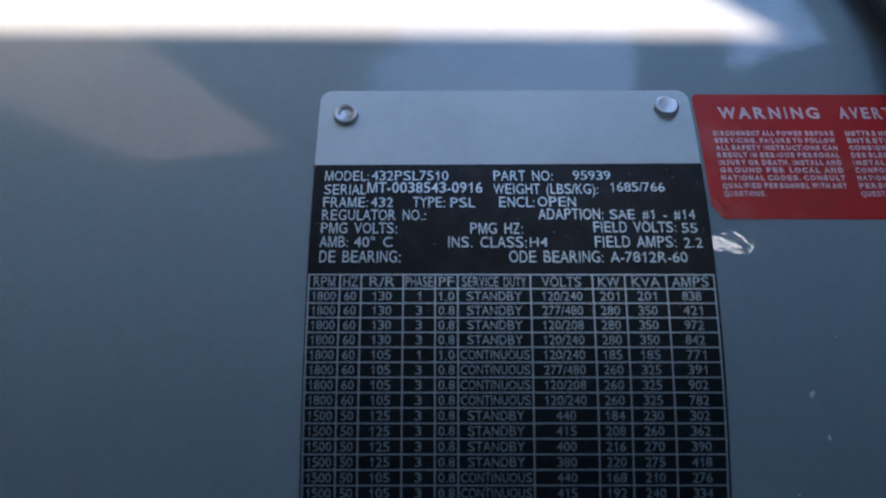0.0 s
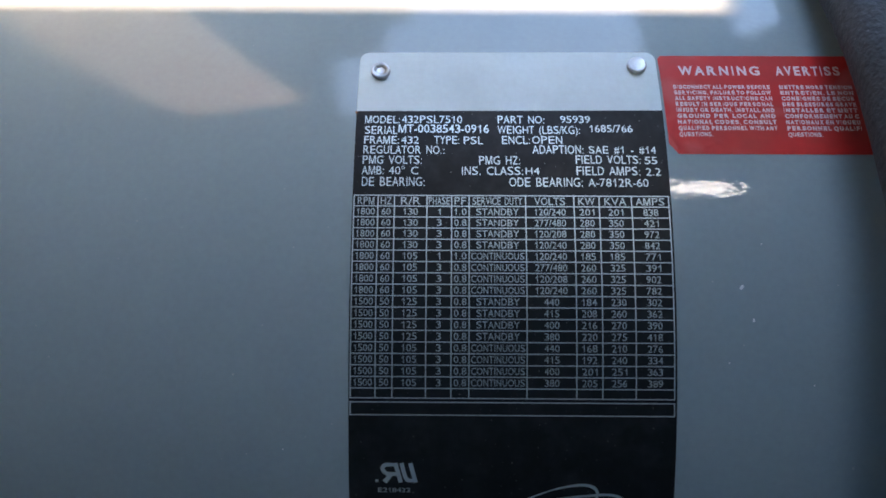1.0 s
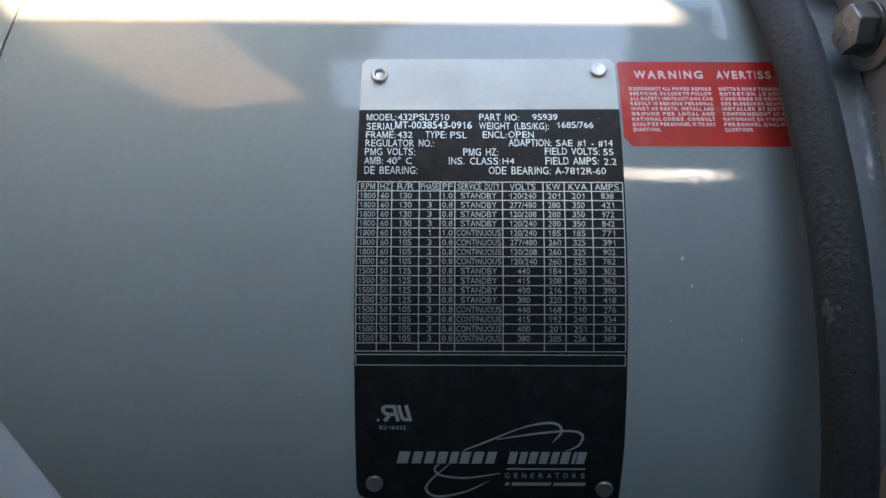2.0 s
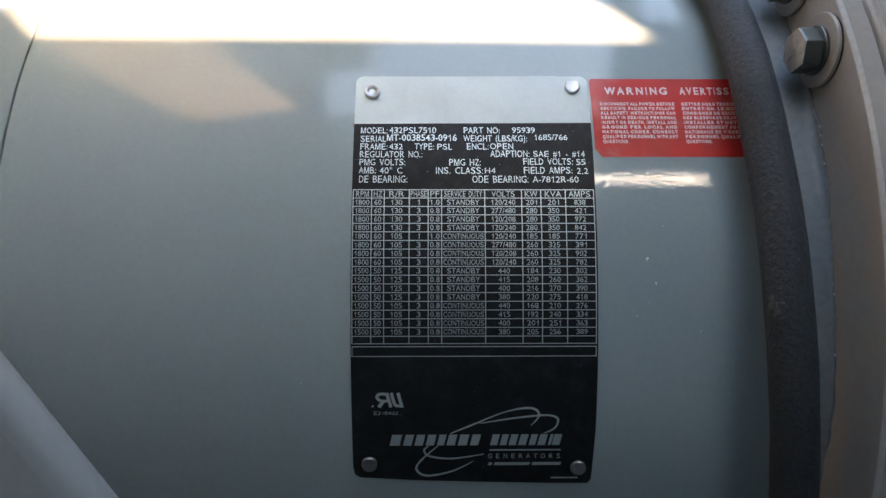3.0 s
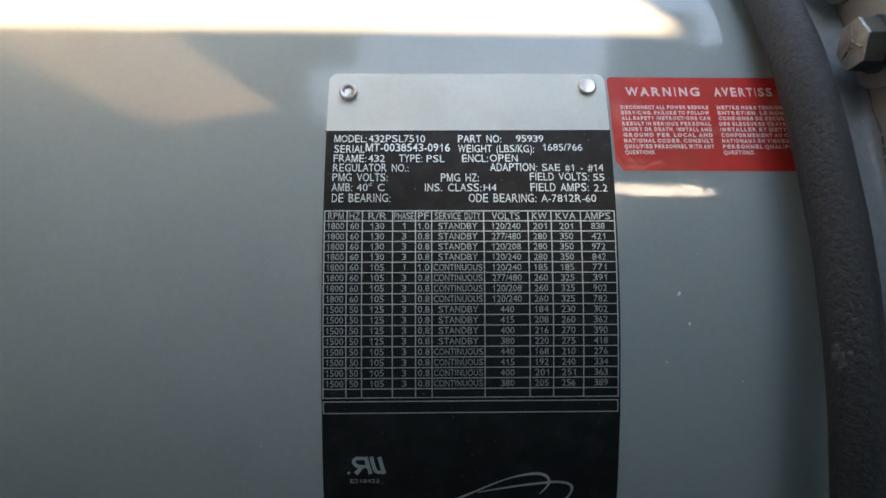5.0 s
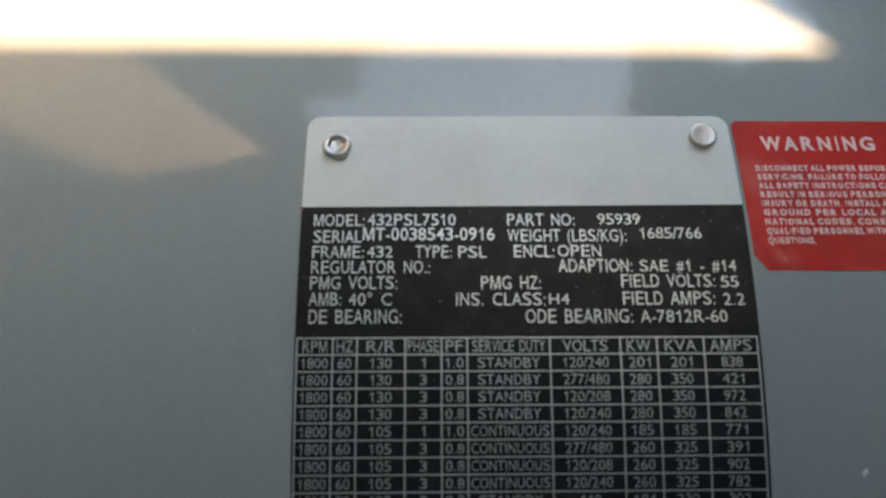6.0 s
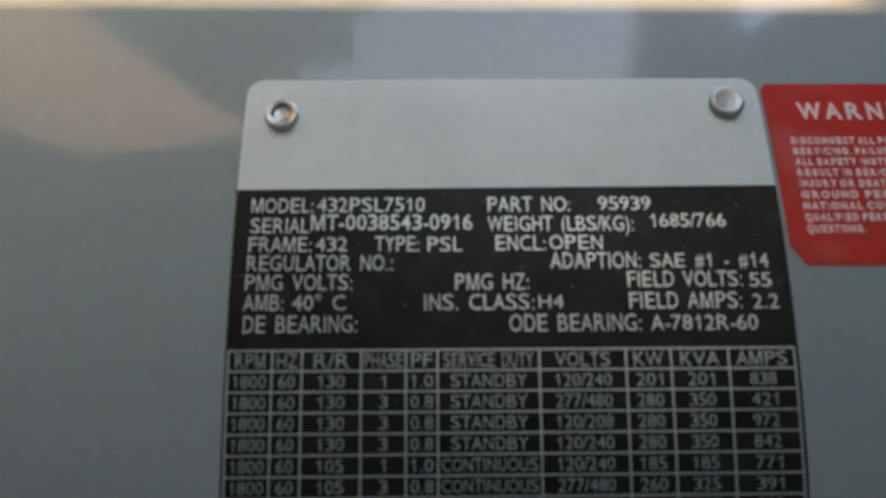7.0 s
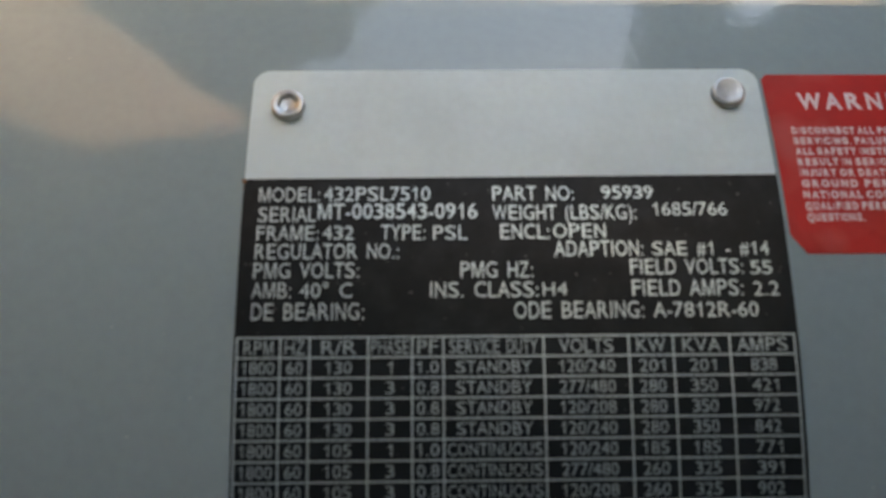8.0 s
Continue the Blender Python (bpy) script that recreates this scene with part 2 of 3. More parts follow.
def shape(ch, bold):
    """One letter: points over its own width (0 to 1) and the capitals' height, and faces."""
    if (ch, bold) not in SHAPES:
        if ch == "M":
            w = bold * 1.5
            pts = [(0, 0), (0, 1), (0.21 + w, 1), (0.5, 0.20), (0.79 - w, 1), (1, 1), (1, 0), (0.86 - w, 0), (0.86 - w, 0.80), (0.57 + w, 0), (0.43 - w, 0), (0.14 + w, 0.80), (0.14 + w, 0)]
            SHAPES[ch, bold] = pts, [tuple(range(13))]
        elif ch == "1":
            w = bold * 2.2
            pts = [(1 + w, 0), (1 + w, 1), (0.76, 1), (0.58, 0.88), (0.33, 0.80), (0, 0.75), (0, 0.64 - w * 0.3), (0.30, 0.68), (0.66 - w, 0.79), (0.66 - w, 0)]
            SHAPES[ch, bold] = pts, [tuple(range(10))]
        else:
            pts, faces = glyphs(ch, bold)
            lo, hi = min(x for x, _ in pts), max(x for x, _ in pts)
            top = max(y for _, y in pts) if ch.isalnum() else CAP
            foot = min(y for _, y in pts) if ch.isalnum() and ch != "Q" else 0
            SHAPES[ch, bold] = [((x - lo) / (hi - lo), (y - foot) / (top - foot)) for x, y in pts], faces
    return SHAPES[ch, bold]


def write(bm, text, u0, u1, s, cap, h, bold=0.012, gap=1.0, fill=0.0, word=1.7):
    """Adds letters to a bmesh, from u0 to u1 with their feet at s and capitals cap mm high; fill widens the gaps between words for letters of that width to height."""
    def layout(word):
        x, out = 0.0, []
        for ch in text:
            a, b, step = METRICS.get(ch, (36, 518, 556)) if ch != " " else (0, 0, 278 * word)
            if ch != " ":
                out.append((ch, (x + a) / 716, (x + b) / 716))
            x += step + (gap - 1) * 300
        return out
    out = layout(word)
    if fill and " " in text:
        want = (u1 - u0) / cap / fill
        one, two = (max(b for _, _, b in layout(w)) - layout(w)[0][1] for w in (1.0, 2.0))
        out = layout(min(max(1 + (want - one) / (two - one), 0.7), 3.2))
    lo, hi = out[0][1], max(b for _, _, b in out)
    k = (u1 - u0) / (hi - lo)
    for ch, a, b in out:
        pts, faces = shape(ch, bold)
        vs = [bm.verts.new(on(u0 + (a + x * (b - a) - lo) * k, s + y * cap, h)) for x, y in pts]
        for f in faces:
            try:
                bm.faces.new([vs[i] for i in f])
            except ValueError:
                pass


def strokes(bm, pts, widths, h):
    """A flat tapered stroke along points in (u, s) mm."""
    dense = []
    n = len(pts)
    for i in range(n - 1):
        p0, p1, p2, p3 = (Vector(pts[max(i - 1, 0)]), Vector(pts[i]), Vector(pts[i + 1]), Vector(pts[min(i + 2, n - 1)]))
        for k in range(8):
            t = k / 8
            dense.append(0.5 * (2 * p1 + (p2 - p0) * t + (2 * p0 - 5 * p1 + 4 * p2 - p3) * t * t + (3 * p1 - p0 - 3 * p2 + p3) * t ** 3))
    dense.append(Vector(pts[-1]))
    rows = []
    for i, p in enumerate(dense):
        d = dense[min(i + 1, len(dense) - 1)] - dense[max(i - 1, 0)]
        side = Vector((-d.y, d.x)).normalized()
        w = np.interp(i / (len(dense) - 1) * (len(widths) - 1), range(len(widths)), widths) / 2
        rows.append([bm.verts.new(on(*(p + side * w), h)), bm.verts.new(on(*(p - side * w), h))])
    for a, b in zip(rows, rows[1:]):
        bm.faces.new((a[0], a[1], b[1], b[0]))


def bar(bm, u0, u1, s0, s1, h, slant=0.0):
    bm.faces.new([bm.verts.new(on(u, s, h)) for u, s in ((u0, s0), (u1, s0), (u1 + slant, s1), (u0 + slant, s1))])


def tube(points, radius, sides=24, wobble=0.0, steps=12, lumps=60):
    """A round hose through points, smoothly curved."""
    dense = []
    n = len(points)
    for i in range(n - 1):
        p0, p1, p2, p3 = (points[max(i - 1, 0)], points[i], points[i + 1], points[min(i + 2, n - 1)])
        for k in range(steps):
            t = k / steps
            dense.append(0.5 * (2 * p1 + (p2 - p0) * t + (2 * p0 - 5 * p1 + 4 * p2 - p3) * t * t + (3 * p1 - p0 - 3 * p2 + p3) * t ** 3))
    dense.append(points[-1])
    bm = bmesh.new()
    rows = []
    for i, p in enumerate(dense):
        d = (dense[min(i + 1, len(dense) - 1)] - dense[max(i - 1, 0)]).normalized()
        a = d.cross(Vector((1, 0, 0))).normalized()
        b = d.cross(a)
        row = []
        for k in range(sides):
            w = 2 * math.pi * k / sides
            q = p + (a * math.cos(w) + b * math.sin(w)) * radius
            row.append(bm.verts.new(q + (q - p) * wobble * noise.noise(q * lumps)))
        rows.append(row)
    for a, b in zip(rows, rows[1:]):
        for k in range(sides):
            bm.faces.new((a[k], a[(k + 1) % sides], b[(k + 1) % sides], b[k]))
    bm.faces.new(rows[0])
    bm.faces.new(rows[-1])
    bmesh.ops.recalc_face_normals(bm, faces=bm.faces)
    return bm


# ---- the large structure ----
# unseen ground, kept dark to hold back light from below
structure("ground", slab([(-60, -60), (60, -60), (60, 60), (-60, 60)], -0.3, 0.0), CONCRETE, "unseen concrete ground round the machine, darkened to cut bounce light", "ground")
# a small unseen room, added to shape the light: the sun comes in by a window in the front wall, the sky by openings in
# the ceiling
ROOM = (-2.2, 1.5, -1.0, 1.0, 2.2)


def pierced(outline, holes, lift):
    """A sheet with holes: outlines of flat points, lifted into a solid by the function lift(u, v, side)."""
    bm = bmesh.new()
    edges = []
    for loop in [outline] + holes:
        vs = [bm.verts.new((u, v, 0)) for u, v in loop]
        edges += [bm.edges.new((vs[i], vs[(i + 1) % len(vs)])) for i in range(len(vs))]
    bmesh.ops.triangle_fill(bm, use_beauty=True, use_dissolve=False, edges=edges)
    top = bmesh.ops.extrude_face_region(bm, geom=bm.faces[:])
    for v in top["geom"]:
        if isinstance(v, bmesh.types.BMVert):
            v.co.z = 1
    for v in bm.verts:
        v.co = lift(v.co.x, v.co.y, v.co.z)
    bmesh.ops.recalc_face_normals(bm, faces=bm.faces)
    return bm


def rect(u0, u1, v0, v1, r=0.0):
    return rounded(u0, u1, v0, v1, r) if r else [(u0, v0), (u1, v0), (u1, v1), (u0, v1)]


X0, X1, Y0, Y1, TOP = ROOM
window = [(0.2290, 1.7482), (0.5760, 1.7452), (0.5690, 1.7530), (0.5640, 1.763), (0.5575, 1.785), (0.544, 1.803), (0.523, 1.816), (0.498, 1.821), (0.231, 1.821), (0.218, 1.816), (0.214, 1.805), (0.2175, 1.784)]
# two added openings: sun for the tan plate, warm bounce off the left wall
added_sun_slot = rounded(0.07, 0.33, 1.829, 1.97, 0.006)
added_sun_window = rect(-2.15, -1.78, 1.58, 2.14, 0.03)
structure("wall_front", pierced(rect(X0, X1, 0, TOP + 0.42), [window, added_sun_slot, added_sun_window], lambda u, v, k: Vector((u, Y0 - 0.012 * k, v))), WALL, "unseen grey wall added to block the sun, with two slots and a large window", "wall")
# right_light and skylight are widened out of view for more sky light
right_light = [(0.43, -0.05), (0.55, -0.08), (0.56, -0.30), (0.60, -0.30), (0.66, -0.20), (0.725, -0.185), (0.745, -0.15), (0.735, -0.09), (0.71, -0.02), (0.716, 0.008), (0.685, 0.035), (0.71, 0.06), (0.71, 0.16), (1.40, 0.20), (1.40, 0.92), (0.43, 0.92)]
# added opening, brings sky light to the ring from the upper left
added_sky_opening = rect(-1.95, -0.60, 0.42, 0.94)
skylight = [(-0.155, -0.25), (-0.165, -0.44), (-0.27, -0.47), (-0.27, -0.95), (0.38, -0.95), (0.375, -0.26), (0.36, -0.20), (0.36, 0.60), (-0.10, 0.60), (-0.10, -0.22)]
structure("ceiling", pierced(rect(X0, X1, Y0 + 0.002, Y1 - 0.002), [skylight, right_light, added_sky_opening], lambda u, v, k: Vector((u, v, TOP + 0.012 * k))), SHEET, "unseen pale painted ceiling added to shape the light, with three openings to the sky", "ceiling")
structure("wall_back", box(X0, X1, Y1, Y1 + 0.05, 0.0, TOP), WALL, "unseen plain grey painted wall of the added room", "wall")
structure("wall_right", box(X1, X1 + 0.05, Y0, Y1, 0.0, TOP), WALL, "unseen plain grey painted wall of the added room", "wall")
structure("wall_left", box(X0 - 0.05, X0, Y0, Y1, 0.0, TOP), WALL, "unseen grey painted wall of the added room with the sun on it", "wall")

# ---- the generator ----
gen = thing("generator", (0, 0, 0), "grey enamelled generator with a round steel barrel on the concrete", "generator")
SEAM, EDGE = -0.2342, 0.174
part("barrel", revolve([(SEAM, R - 0.02), (SEAM, R), (-0.1, R), (0.05, R), (EDGE + 0.012, R), (EDGE + 0.012, R - 0.02)], steps=256), PAINT, gen, "smooth glossy grey-blue enamelled steel shell")
prof = [(SEAM - 0.0017, R - 0.02), (SEAM - 0.0017, R - 0.0006)]
for k in range(13):
    a = radians(90 * k / 12)
    prof.append((SEAM - 0.003 - 0.10 * math.sin(a), R - 0.0005 - 0.085 * (1 - math.cos(a))))
prof += [(SEAM - 0.103, 0.06)]
part("end_cover", revolve(prof, steps=200), PAINT, gen, "domed grey end cover behind a thin seam")
part("seam", revolve([(SEAM - 0.002, R - 0.006), (SEAM + 0.001, R - 0.006)], steps=160), GAP, gen)
flange = part("flange", revolve([(EDGE, R - 0.01), (EDGE + 0.0015, R + 0.003), (EDGE + 0.002, 0.340), (EDGE + 0.0035, 0.3415), (EDGE + 0.0125, 0.3415), (EDGE + 0.0135, 0.3395), (EDGE + 0.0150, 0.3395), (EDGE + 0.0158, 0.3435), (EDGE + 0.0170, 0.3447), (EDGE + 0.0190, 0.3447), (EDGE + 0.0202, 0.3435), (EDGE + 0.0210, 0.3400), (EDGE + 0.13, 0.3400), (EDGE + 0.13, 0.2)], steps=256), PAINT_ROUGH, gen, "thick grey adapter ring with worn bright edges")
# fillet of weld and sealer between shell and ring with a wandering lip, its shade put into the colour, and the ring's
# rim worn bright
bm = bmesh.new()
rows = []
for k in range(721):
    a = -60 + k * 0.25
    w = noise.noise(Vector((k * 0.021, 0, 0))) * 0.0034 + noise.noise(Vector((k * 0.085, 3, 0))) * 0.0022 + noise.noise(Vector((k * 0.4, 7, 0))) * 0.0005
    lip = 0.0006 + 0.0003 * noise.noise(Vector((k * 0.11, 9, 0)))
    top = R + 0.0034 + w
    # the flat skirt carries the shaded colour out over the shell
    prof = [(EDGE - 0.021 + 2 * w, R + 0.0001), (EDGE - 0.0195 + 2 * w, R + 0.0004), (EDGE - 0.0075 + w, R + 0.0006)]
    for q in range(1, 7):
        f = radians(15 * q)
        prof.append((EDGE - 0.0070 + w * (1 - q / 6) + 0.0074 * math.sin(f), R + 0.0007 + (top - 0.0012 - R) * (1 - math.cos(f))))
    prof += [(EDGE + 0.0020 - lip, top - 0.0006), (EDGE + 0.0021 - lip * 0.7, top), (EDGE + 0.0024, top + 0.0002)]
    rows.append([bm.verts.new(ring_at(x, r, a)) for x, r in prof])
for p, q in zip(rows, rows[1:]):
    for j in range(len(p) - 1):
        bm.faces.new((p[j], q[j], q[j + 1], p[j + 1]))
bmesh.ops.recalc_face_normals(bm, faces=bm.faces)
bead = part("weld_bead", bm, WELD_SHADED, gen, "uneven painted weld fillet toned dark for shade")
# small grains on the lip, coloured pale to stand in for glints
rng = random.Random(5)
for k in range(22):
    a, size = rng.uniform(-16, 18), rng.uniform(0.0002, 0.00055)
    w = noise.noise(Vector(((a + 60) * 4 * 0.021, 0, 0))) * 0.0034 + noise.noise(Vector(((a + 60) * 4 * 0.085, 3, 0))) * 0.0022
    bm = bmesh.new()
    bmesh.ops.create_icosphere(bm, subdivisions=2, radius=size)
    for v in bm.verts:
        v.co *= 1 + 0.5 * noise.noise(v.co * 1500 + Vector((k, 0, 0)))
    back = rng.choice((0.0, 0.0, 0.0, 0.004))
    bmesh.ops.translate(bm, verts=bm.verts, vec=ring_at(EDGE + 0.0006 - back, R + 0.0034 + w - back * 0.6, a))
    part("glint_grain", bm, WORN_GLINT, bead)
part("worn_rim", revolve([(EDGE + 0.00195, 0.3397), (EDGE + 0.0022, 0.3403), (EDGE + 0.0036, 0.34165), (EDGE + 0.0040, 0.34165)], -60, 120, 180), WORN_GLINT, flange, "rim worn to bright metal")
for x0 in (-0.18, 0.12):
    part("foot", box(x0, x0 + 0.08, -0.2, 0.2, 0.0, H - 0.22, 0.004), PAINT, gen)


def hex_bolt(a, r, x, twist):
    """Bolt and washers on the ring's face; the head looks along minus x."""
    c = ring_at(x, r, a)
    def disc(r0, x0, x1, sides, turn, bevel):
        bm = bmesh.new()
        bmesh.ops.create_cone(bm, cap_ends=True, segments=sides, radius1=r0, radius2=r0, depth=x1 - x0, matrix=Matrix.Translation(c + Vector(((x0 + x1) / 2, 0, 0))) @ Matrix.Rotation(radians(turn), 4, "X") @ Matrix.Rotation(radians(90), 4, "Y"))
        if bevel:
            bmesh.ops.bevel(bm, geom=[e for e in bm.edges if len(e.link_faces) == 2 and e.calc_face_angle() > 0.9], offset=bevel, segments=2, profile=0.5, affect="EDGES")
        return bm
    # dark disc in place of the contact shadow under the washer
    part("washer_shadow", disc(0.0183, -0.0009, 0.0, 48, 0, 0.0), GAP, flange, smooth=False)
    part("washer", disc(0.0185, -0.0030, -0.0009, 48, 0, 0.0005), PAINT_ROUGH, flange, smooth=False)
    # sides toned dark for their shade, face pale for light from the left
    part("lock_washer", disc(0.0122, -0.0050, -0.0030, 40, 0, 0.0004), SHADED_STEEL, flange, smooth=False)
    part("bolt", disc(0.0113, -0.0138, -0.0050, 6, twist, 0.0006), SHADED_STEEL, flange, "hexagon bolt head with shade painted on its sides", smooth=False)
    part("lit_face", disc(0.0110, -0.0143, -0.0137, 6, twist, 0.00012), LIT_FACE, flange, smooth=False)


def bolt_mark(a, r, x, turns):
    """Raised strokes on a bolt's head."""
    c = ring_at(x - 0.0143, r, a)
    for turn, r0, r1 in turns:
        m = Matrix.Translation(c) @ Matrix.Rotation(radians(turn), 4, "X")
        bm = bmesh.new()
        bmesh.ops.create_cube(bm, size=1.0, matrix=m @ Matrix.Translation((-0.0001, 0, (r0 + r1) / 2)) @ Matrix.Diagonal((0.0010, 0.0012, r1 - r0, 1)))
        bmesh.ops.bevel(bm, geom=bm.edges[:], offset=0.00015, segments=1, affect="EDGES")
        part("head_mark", bm, LIT_FACE, flange, smooth=False)


bolt_mark(12.6, 0.3205, EDGE + 0.002, [(100, 0.0035, 0.0075), (220, 0.0035, 0.0075), (340, 0.0035, 0.0075), (-20, -0.002, 0.002), (40, -0.002, 0.0015)])
hex_bolt(12.6, 0.3205, EDGE + 0.002, 36)
hex_bolt(21.9, 0.3205, EDGE + 0.002, 25)

# ---- nameplate ----
plate = thing("nameplate", on(59, -40), "aluminium nameplate printed black with white figures, screwed on the barrel", "nameplate")
arc = [(119.6 - 4 + 4 * math.cos(radians(a)), 64.5 - 4 + 4 * math.sin(radians(a))) for a in range(0, 91, 15)] + [(-0.6 + 4 + 4 * math.cos(radians(a)), 63.9 - 4 + 4 * math.sin(radians(a))) for a in range(90, 181, 15)]
part("sheet", patch(arc + [(-0.6, -139.0), (0.4, -143.2), (3.0, -144.8), (30.0, -146.6), (60.0, -147.6), (95.0, -148.5), (117.0, -148.7), (118.6, -146.5), (119.6, -120.0)], 0.0, 0.6), ALUMINIUM, plate, "bare brushed aluminium sheet")
part("black_field", patch([(-0.65, 35.4), (119.65, 36.2), (119.65, -120.0), (118.65, -146.6), (117.0, -148.75), (95.0, -148.55), (60.0, -147.65), (30.0, -146.65), (2.95, -144.85), (0.35, -143.25), (-0.65, -139.0)], 0.05, 0.66), BLACK, plate, "black printed field")
INK = 0.72


def line(text, u0, u1, s, cap, bold=0.0):
    bm = bmesh.new()
    write(bm, text, u0, u1, s, cap, INK, bold)
    return part("lettering", bm, SILVER, plate, smooth=False)


line("MODEL:", 2.9, 16.4, 30.0, 3.3)
line("432PSL7510", 17.3, 40.9, 30.1, 3.3)
line("PART NO:", 54.8, 73.0, 30.1, 3.4)
line("95939", 79.3, 90.9, 30.4, 3.1)
line("SERIAL", 3.0, 15.7, 25.3, 3.4)
line("MT-0038543-0916", 16.1, 51.3, 25.9, 3.6, 0.008)
line("WEIGHT (LBS/KG):", 54.7, 86.7, 25.6, 3.4)
line("1685/766", 90.5, 107.2, 26.4, 3.1)
line("FRAME:", 2.9, 16.4, 21.1, 3.3)
line("432", 17.3, 24.1, 21.2, 3.1)
line("TYPE:", 30.1, 39.7, 21.1, 3.4)
line("PSL", 41.5, 49.0, 21.1, 3.2)
line("ENCL:", 56.3, 67.1, 21.2, 3.4)
line("OPEN", 68.0, 79.6, 21.4, 3.2)
line("REGULATOR NO.:", 2.8, 34.0, 16.9, 3.4)
line("ADAPTION:", 68.0, 87.6, 17.2, 3.5)
line("SAE #1 - #14", 89.6, 115.4, 17.3, 3.1)
line("PMG VOLTS:", 2.7, 25.4, 12.7, 3.4)
line("PMG HZ:", 47.4, 63.1, 12.6, 3.5)
line("FIELD VOLTS:", 84.4, 109.2, 13.1, 3.4)
line("55", 110.8, 115.6, 13.0, 3.0)
line("AMB:", 2.5, 10.9, 8.4, 3.4)
line("40\u00b0 C", 12.8, 24.1, 8.4, 3.2)
line("INS. CLASS:", 40.8, 64.1, 8.3, 3.4)
line("H4", 65.1, 70.4, 8.6, 2.8)
line("FIELD AMPS:", 84.5, 108.7, 8.4, 3.5)
line("2.2", 111.0, 116.6, 8.3, 3.1)
line("DE BEARING:", 2.7, 26.6, 3.7, 3.6)
line("ODE BEARING:", 58.8, 86.7, 3.7, 3.6)
line("A-7812R-60", 88.8, 111.6, 3.8, 3.2)

# the ratings table: rules, a head row and sixteen rows
PITCH = 4.2236
COLS = [0.0, 9.1, 15.3, 27.6, 36.9, 43.5, 64.8, 83.0, 92.5, 104.7, 118.7]
def rule(u0, u1, s0, s1, h=INK):
    bm = bmesh.new()
    n = max(1, round((s1 - s0) / 3))
    rows = [[bm.verts.new(on(u, s0 + (s1 - s0) * k / n, h)) for u in (u0, u1)] for k in range(n + 1)]
    for p, q in zip(rows, rows[1:]):
        bm.faces.new((p[0], p[1], q[1], q[0]))
    part("rule", bm, SILVER, plate, smooth=False)


LAST = -75.4
for k in range(19):
    s = -k * PITCH if k < 18 else LAST
    rule(-0.2, 118.9, s - 0.2, s + 0.2)
for u in COLS:
    rule(u - 0.22, u + 0.22, LAST, 0.0, INK + 0.02)
for s in (-76.9, -81.6):
    rule(-0.2, 118.9, s - 0.2, s + 0.2)
for u in (0.0, 118.7):
    rule(u - 0.2, u + 0.2, -81.6, -76.9, INK + 0.02)


def row(k, cells, caps):
    """One row of the table; each cell's text is centred with its own width in mm."""
    for i, (text, width) in enumerate(cells):
        c = (COLS[i] + COLS[i + 1]) / 2
        bm = bmesh.new()
        write(bm, text, c - width / 2, c + width / 2, -(k + 0.5) * PITCH - caps / 2, caps, INK, 0.0)
        part("table_entry", bm, FINE_PRINT, plate, smooth=False)


row(0, [("RPM", 6.2), ("HZ", 4.2), ("R/R", 7.4), ("PHASE", 8.0), ("PF", 4.4), ("SERVICE DUTY", 18.8), ("VOLTS", 11.6), ("KW", 6.2), ("KVA", 8.2), ("AMPS", 10.8)], 2.95)
BODY = """1800 60 130 1 1.0 STANDBY 120/240 201 201 838
1800 60 130 3 0.8 STANDBY 277/480 280 350 421
1800 60 130 3 0.8 STANDBY 120/208 280 350 972
1800 60 130 3 0.8 STANDBY 120/240 280 350 842
1800 60 105 1 1.0 CONTINUOUS 120/240 185 185 771
1800 60 105 3 0.8 CONTINUOUS 277/480 260 325 391
1800 60 105 3 0.8 CONTINUOUS 120/208 260 325 902
1800 60 105 3 0.8 CONTINUOUS 120/240 260 325 782
1500 50 125 3 0.8 STANDBY 440 184 230 302
1500 50 125 3 0.8 STANDBY 415 208 260 362
1500 50 125 3 0.8 STANDBY 400 216 270 390
1500 50 125 3 0.8 STANDBY 380 220 275 418
1500 50 105 3 0.8 CONTINUOUS 440 168 210 276
1500 50 105 3 0.8 CONTINUOUS 415 192 240 334
1500 50 105 3 0.8 CONTINUOUS 400 201 251 363
1500 50 105 3 0.8 CONTINUOUS 380 205 256 389"""
for k, text in enumerate(BODY.split("\n")):
    wide = {"STANDBY": 16.0, "CONTINUOUS": 19.8}
    cells = []
    for i, c in enumerate(text.split()):
        cells.append((c, wide.get(c, 11.8 if "/" in c else 4.6 if "." in c else 1.0 if c == "1" else 1.72 * len(c) if i < 2 else 1.85 * len(c))))
    row(k + 1, cells, 2.6)

# lower part: approval mark, maker's mark as plain blocks under a swoosh
bm = bmesh.new()
strokes(bm, [(16.6, -99.7), (17.6, -103.4), (18.6, -107.1)], [1.6, 1.6, 1.6], INK)
strokes(bm, [(16.8, -100.4), (13.0, -100.4), (11.9, -101.9), (13.6, -103.7), (17.6, -103.8)], [1.4, 1.5, 1.6, 1.5, 1.4], INK + 0.01)
strokes(bm, [(15.0, -104.0), (12.6, -107.0)], [1.6, 1.9], INK + 0.02)
strokes(bm, [(18.9, -99.7), (19.7, -103.0), (20.8, -105.9), (23.2, -106.4)], [1.5, 1.5, 1.6, 1.4], INK)
strokes(bm, [(22.1, -99.7), (23.1, -103.4), (24.1, -107.1)], [1.6, 1.6, 1.6], INK + 0.01)
strokes(bm, [(9.2, -106.5), (10.3, -106.5)], [1.0, 1.0], INK)
